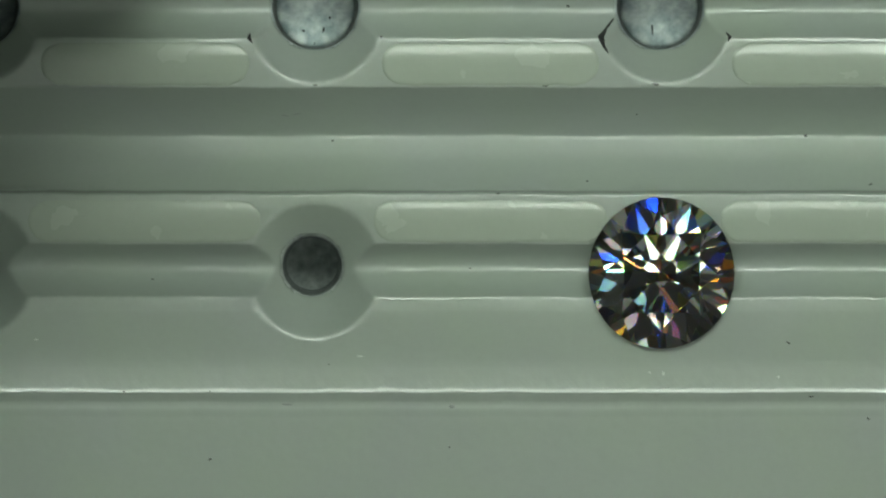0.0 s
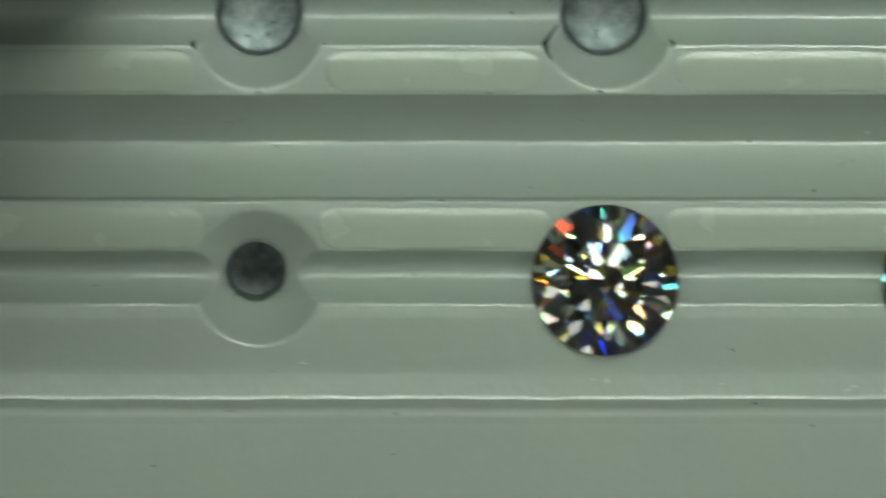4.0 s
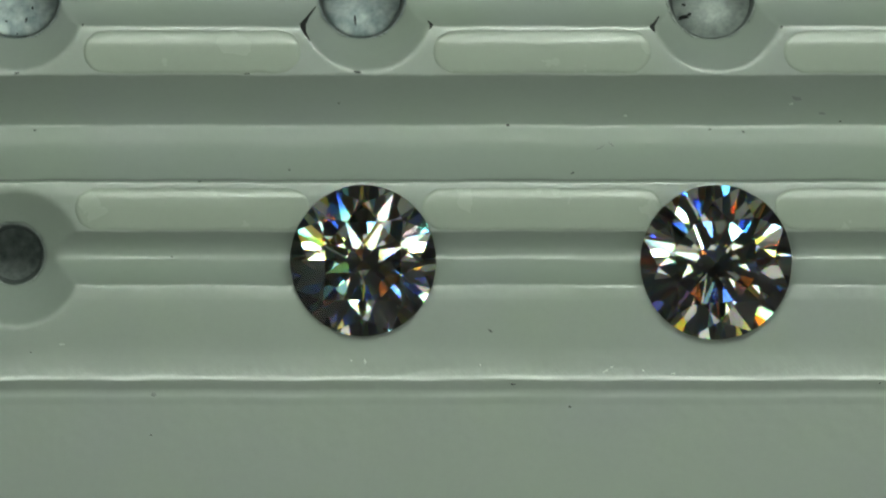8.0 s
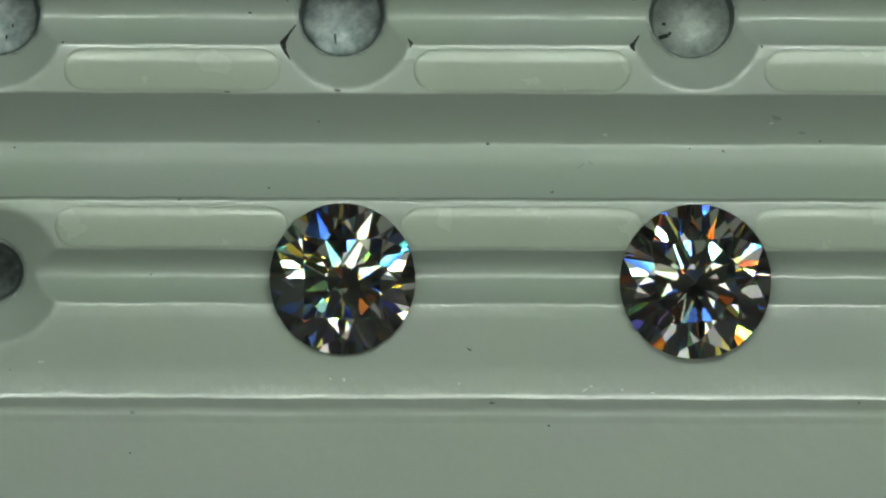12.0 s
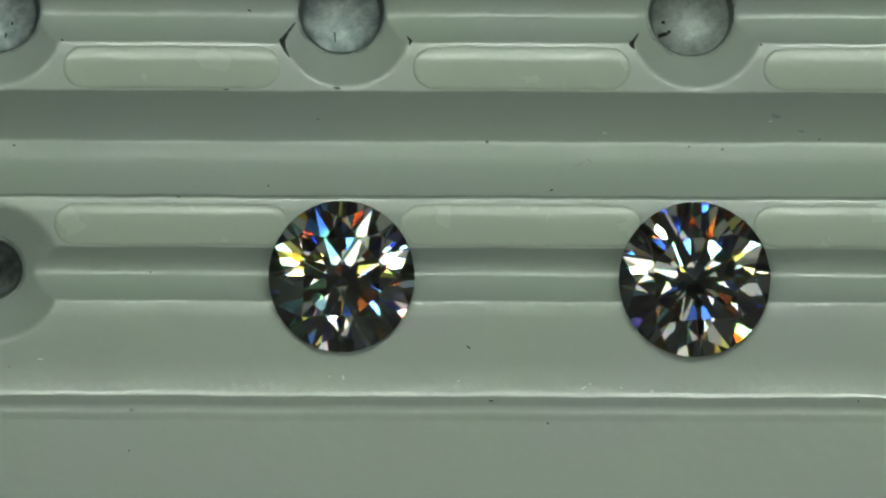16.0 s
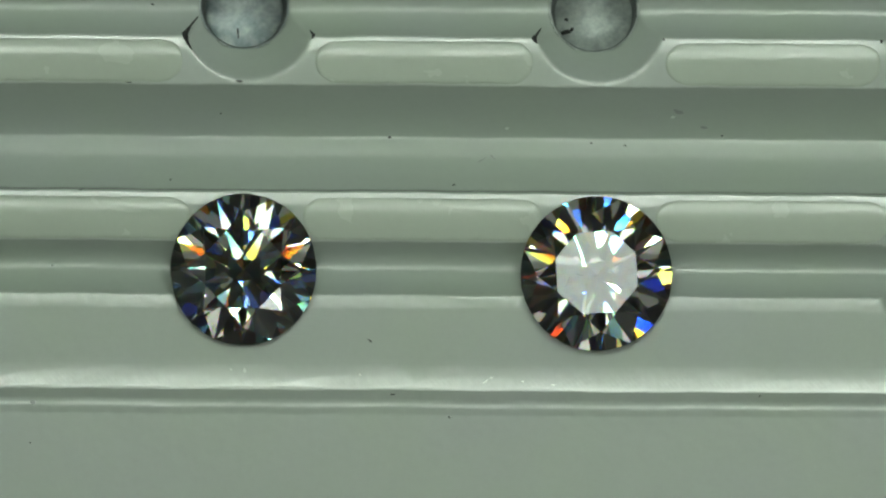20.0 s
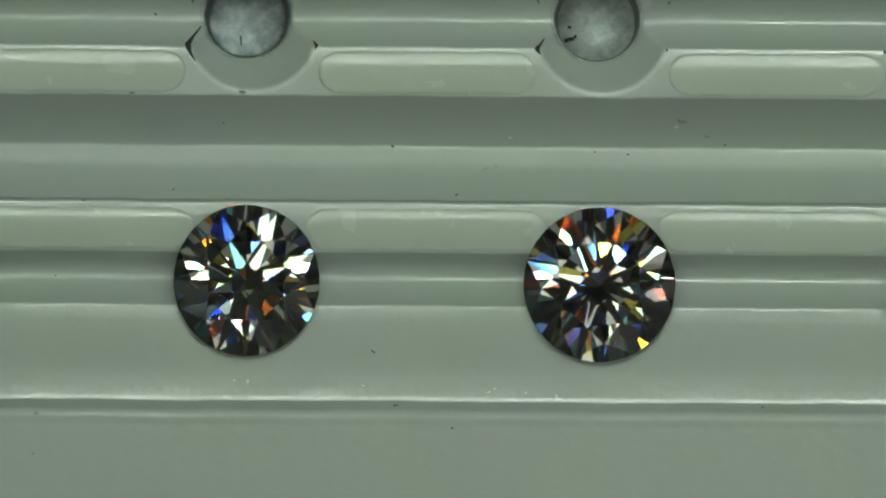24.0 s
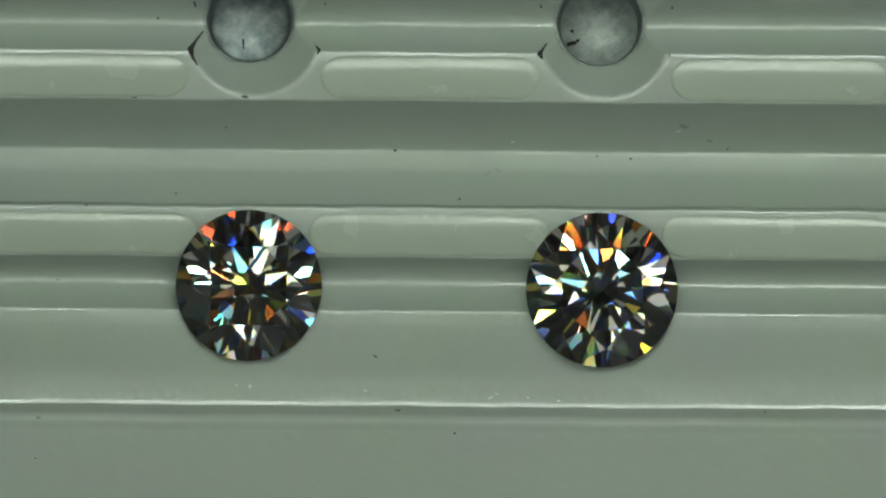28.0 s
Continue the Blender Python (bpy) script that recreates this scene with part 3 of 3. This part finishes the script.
for k, points in enumerate([[(1087, 33, 1.2), (1074, 50, 2.0), (1064, 66, 5.5), (1068, 80, 3.4), (1077, 95, 0.8)],
                            [(1285, 57, 0.5), (1292, 66, 3.2), (1289, 74, 0.6)],
                            [(443, 59, 0.8), (441, 67, 3.8), (447, 77, 0.8)],
                            [(1695, 50, 0.8), (1688, 61, 2.4), (1682, 70, 4.6), (1688, 79, 0.8)]]):
    part("corner_dirt", streak(points, 1.4, 60 + k), DIRT, tray, "black dirt packed in a corner")
CORNERS = [(675, 66, 2.2, 3, 0), (1912, 70, 2.4, 3.2, 0), (2297, 71, 3, 4, 0), (1071, -14, 2.5, 6, -20), (1684, -15, 2, 5, -20), (1916, -14, 2, 3, 0), (1302, -16, 1.6, 3, 0)]
for k, (u, v, ru, rv, turn) in enumerate(CORNERS):
    part("corner_dirt", blob(u, v, ru, rv, turn, 1.5, 300 + k), DIRT, tray, "black dirt packed in a corner")
# faint smears, and light flecks
for k, (u, v, ru, rv, turn) in enumerate([(505, 206, 8, 1.1, 12), (525, 203, 11, 0.9, -15), (1940, 196, 11, 4, 15), (1592, 282, 10, 1.2, -30), (1610, 276, 8, 1.0, 40),
                                          (2041, 104, 2.0, 9, 15), (2046, 98, 1.4, 7, 0), (508, 716, 12, 1.6, 0), (800, 720, 6, 4, 0), (1985, 222, 7, 3, 0)]):
    part("smear", blob(u, v, ru, rv, turn, 0.5, 500 + k), GREASE, tray, "faint grey smear")
for k, (u, v, ru, rv, turn) in enumerate([(638, 631, 8, 1.8, 0), (1600, 679, 6, 2.2, -30), (1611, 672, 3, 1.8, 0), (1378, 668, 3, 2, 0), (1174, 662, 3, 5, 10),
                                          (1636, 226, 4, 2.2, 0), (64, 601, 4, 2, 0), (1720, 684, 5, 2, 0), (1150, 660, 2.4, 2, 0), (1930, 205, 5, 2, -10), (1666, 678, 3, 2, 0)]):
    part("fleck", blob(u, v, ru, rv, turn, 0.9, 700 + k), CHALK, tray, "pale fleck of dust")
# dark smears on the floors of the wide cups
for cup, u, v, ru, rv, turn in ((1, 537, 57, 2.8, 2.5, 0), (1, 572, 55, 2.2, 5.5, 12), (1, 583, 34, 2, 4, 0), (1, 556, 80, 1.6, 2.2, 0), (2, 1156, 55, 1.8, 12, -4),
                                (3, 1737, 51, 14, 4.5, -12), (3, 1750, 45, 4, 5, 30), (3, 1740, 28, 4, 3, 20)):
    _, _, pu, pv = CUPS_TOP[cup]
    kind = KINDS_TOP[cup]
    bm = blob(u, v, ru, rv, turn, 0.8, int(900 + u), 13, lambda a, b: bowl(kind, math.hypot(a - pu, b - pv - DRIFT)))
    part("cup_smear", bm, DIRT, tray, "dark smear in a cup")


# ---- the stones ----
def brilliant(name, radius, spin, table=0.56, crown=34.5, pavilion=40.8, girdle=0.03, star=0.50, lower=0.78, seed=1):
    """A round brilliant: a cylinder cut by table, 8 stars, 8 bezels, 16 upper and 16 lower girdle facets and 8 pavilion mains."""
    rnd = random.Random(seed)
    hc = (1 - table) * math.tan(radians(crown))
    hp = math.tan(radians(pavilion))
    bm = bmesh.new()
    bmesh.ops.create_cone(bm, cap_ends=True, segments=96, radius1=1.0, radius2=1.0, depth=4.0)
    bmesh.ops.rotate(bm, verts=bm.verts, matrix=Matrix.Rotation(radians(1.2), 3, "Z"))
    g = girdle / 2

    def cut(p, q, r, loose=0.0):
        """Cut away what lies beyond the plane through three points; loose: degrees by which the cutter missed it."""
        p, q, r = Vector(p), Vector(q), Vector(r)
        n = (q - p).cross(r - p).normalized()
        if n.dot(p) < 0:
            n = -n
        n = (n + radians(loose) * Vector((rnd.gauss(0, 1), rnd.gauss(0, 1), rnd.gauss(0, 0.5)))).normalized()
        done = bmesh.ops.bisect_plane(bm, geom=bm.verts[:] + bm.edges[:] + bm.faces[:], plane_co=p, plane_no=n, clear_outer=True, dist=1e-7)
        edges = [e for e in done["geom_cut"] if isinstance(e, bmesh.types.BMEdge)]
        if edges:
            bmesh.ops.contextual_create(bm, geom=edges)

    def polar(r, deg, z):
        return (r * math.cos(radians(deg)), r * math.sin(radians(deg)), z)

    rm = table + (1 - table) * star * 0.92
    zm = g + hc * (1 - rm * math.cos(radians(22.5))) / (1 - table)
    rn = 1 - lower
    zn = -g - hp * (1 - rn * math.cos(radians(22.5)))
    zt = g + hc
    c22 = math.cos(radians(22.5))
    cut((1, 0, zt), (0, 1, zt), (-1, -1, zt))
    for k in range(8):
        a = 45 * k
        cut(polar(1, a, g), polar(table, a, zt), polar(rm, a + 22.5, zm), 0.12)
        cut(polar(1, a, -g), (0, 0, -g - hp), polar(rn, a + 22.5, zn), 0.22)
    for k in range(8):
        a = 45 * k
        cut(polar(table, a, zt), polar(table, a + 45, zt), polar(rm, a + 22.5, zm), 0.22)
        for s in (0, 45):
            cut(polar(rm, a + 22.5, zm), polar(1, a + s, g), polar(1.0, a + 22.5, g), 0.25)
            cut(polar(rn, a + 22.5, zn), polar(1, a + s, -g), polar(1.0, a + 22.5, -g), 0.22)
    bmesh.ops.remove_doubles(bm, verts=bm.verts, dist=1e-5)
    bmesh.ops.recalc_face_normals(bm, faces=bm.faces)
    bmesh.ops.transform(bm, verts=bm.verts, matrix=Matrix.Rotation(radians(spin), 4, "Z"))
    bmesh.ops.scale(bm, verts=bm.verts, vec=(radius[0] * U, radius[1] * U, (radius[0] + radius[1]) / 2 * U))
    bm.normal_update()
    thing = new(name)
    for piece, low, high, mat in (("table_facet", 0.999, 2, DIAMOND_CROWN), ("crown", 0.2, 0.999, DIAMOND_CROWN),
                                  ("girdle", -0.2, 0.2, DIAMOND), ("pavilion", -2, -0.2, DIAMOND)):
        cut_bm = bm.copy()
        bmesh.ops.delete(cut_bm, geom=[f for f in cut_bm.faces if not low < f.normal.z <= high], context="FACES")
        part(piece, cut_bm, mat, thing)
    bm.free()
    return thing


STONES = [
    (brilliant("diamond", (129.3, 134.0), 22.0), (1171, 483, 17), (1.0, -0.5, 0)),
    (brilliant("diamond", (134.3, 136.8), 27.0, table=0.57, crown=34.0, pavilion=40.9, lower=0.80, seed=4), (1795.5, 486, 19), (-0.4, 0.3, 0)),
]
tagged(STONES[0][0], "clear round brilliant-cut diamond seated in a tray cup", "diamond", "diamonds in the tray")
tagged(STONES[1][0], "slightly larger clear round brilliant-cut diamond seated in a tray cup", "diamond", "diamonds in the tray")


# ---- what moves ----
def motions():
    walk(tray, [(r[0], tray_pose(r)) for r in TRAY_ROWS])
    for stone, (u, v, h), lean in STONES:
        seat = Matrix.Translation(at(u, v, h)) @ pose(0, 0, 0, *lean)
        walk(stone, [(r[0], tray_pose(r) @ seat) for r in TRAY_ROWS])


motions()
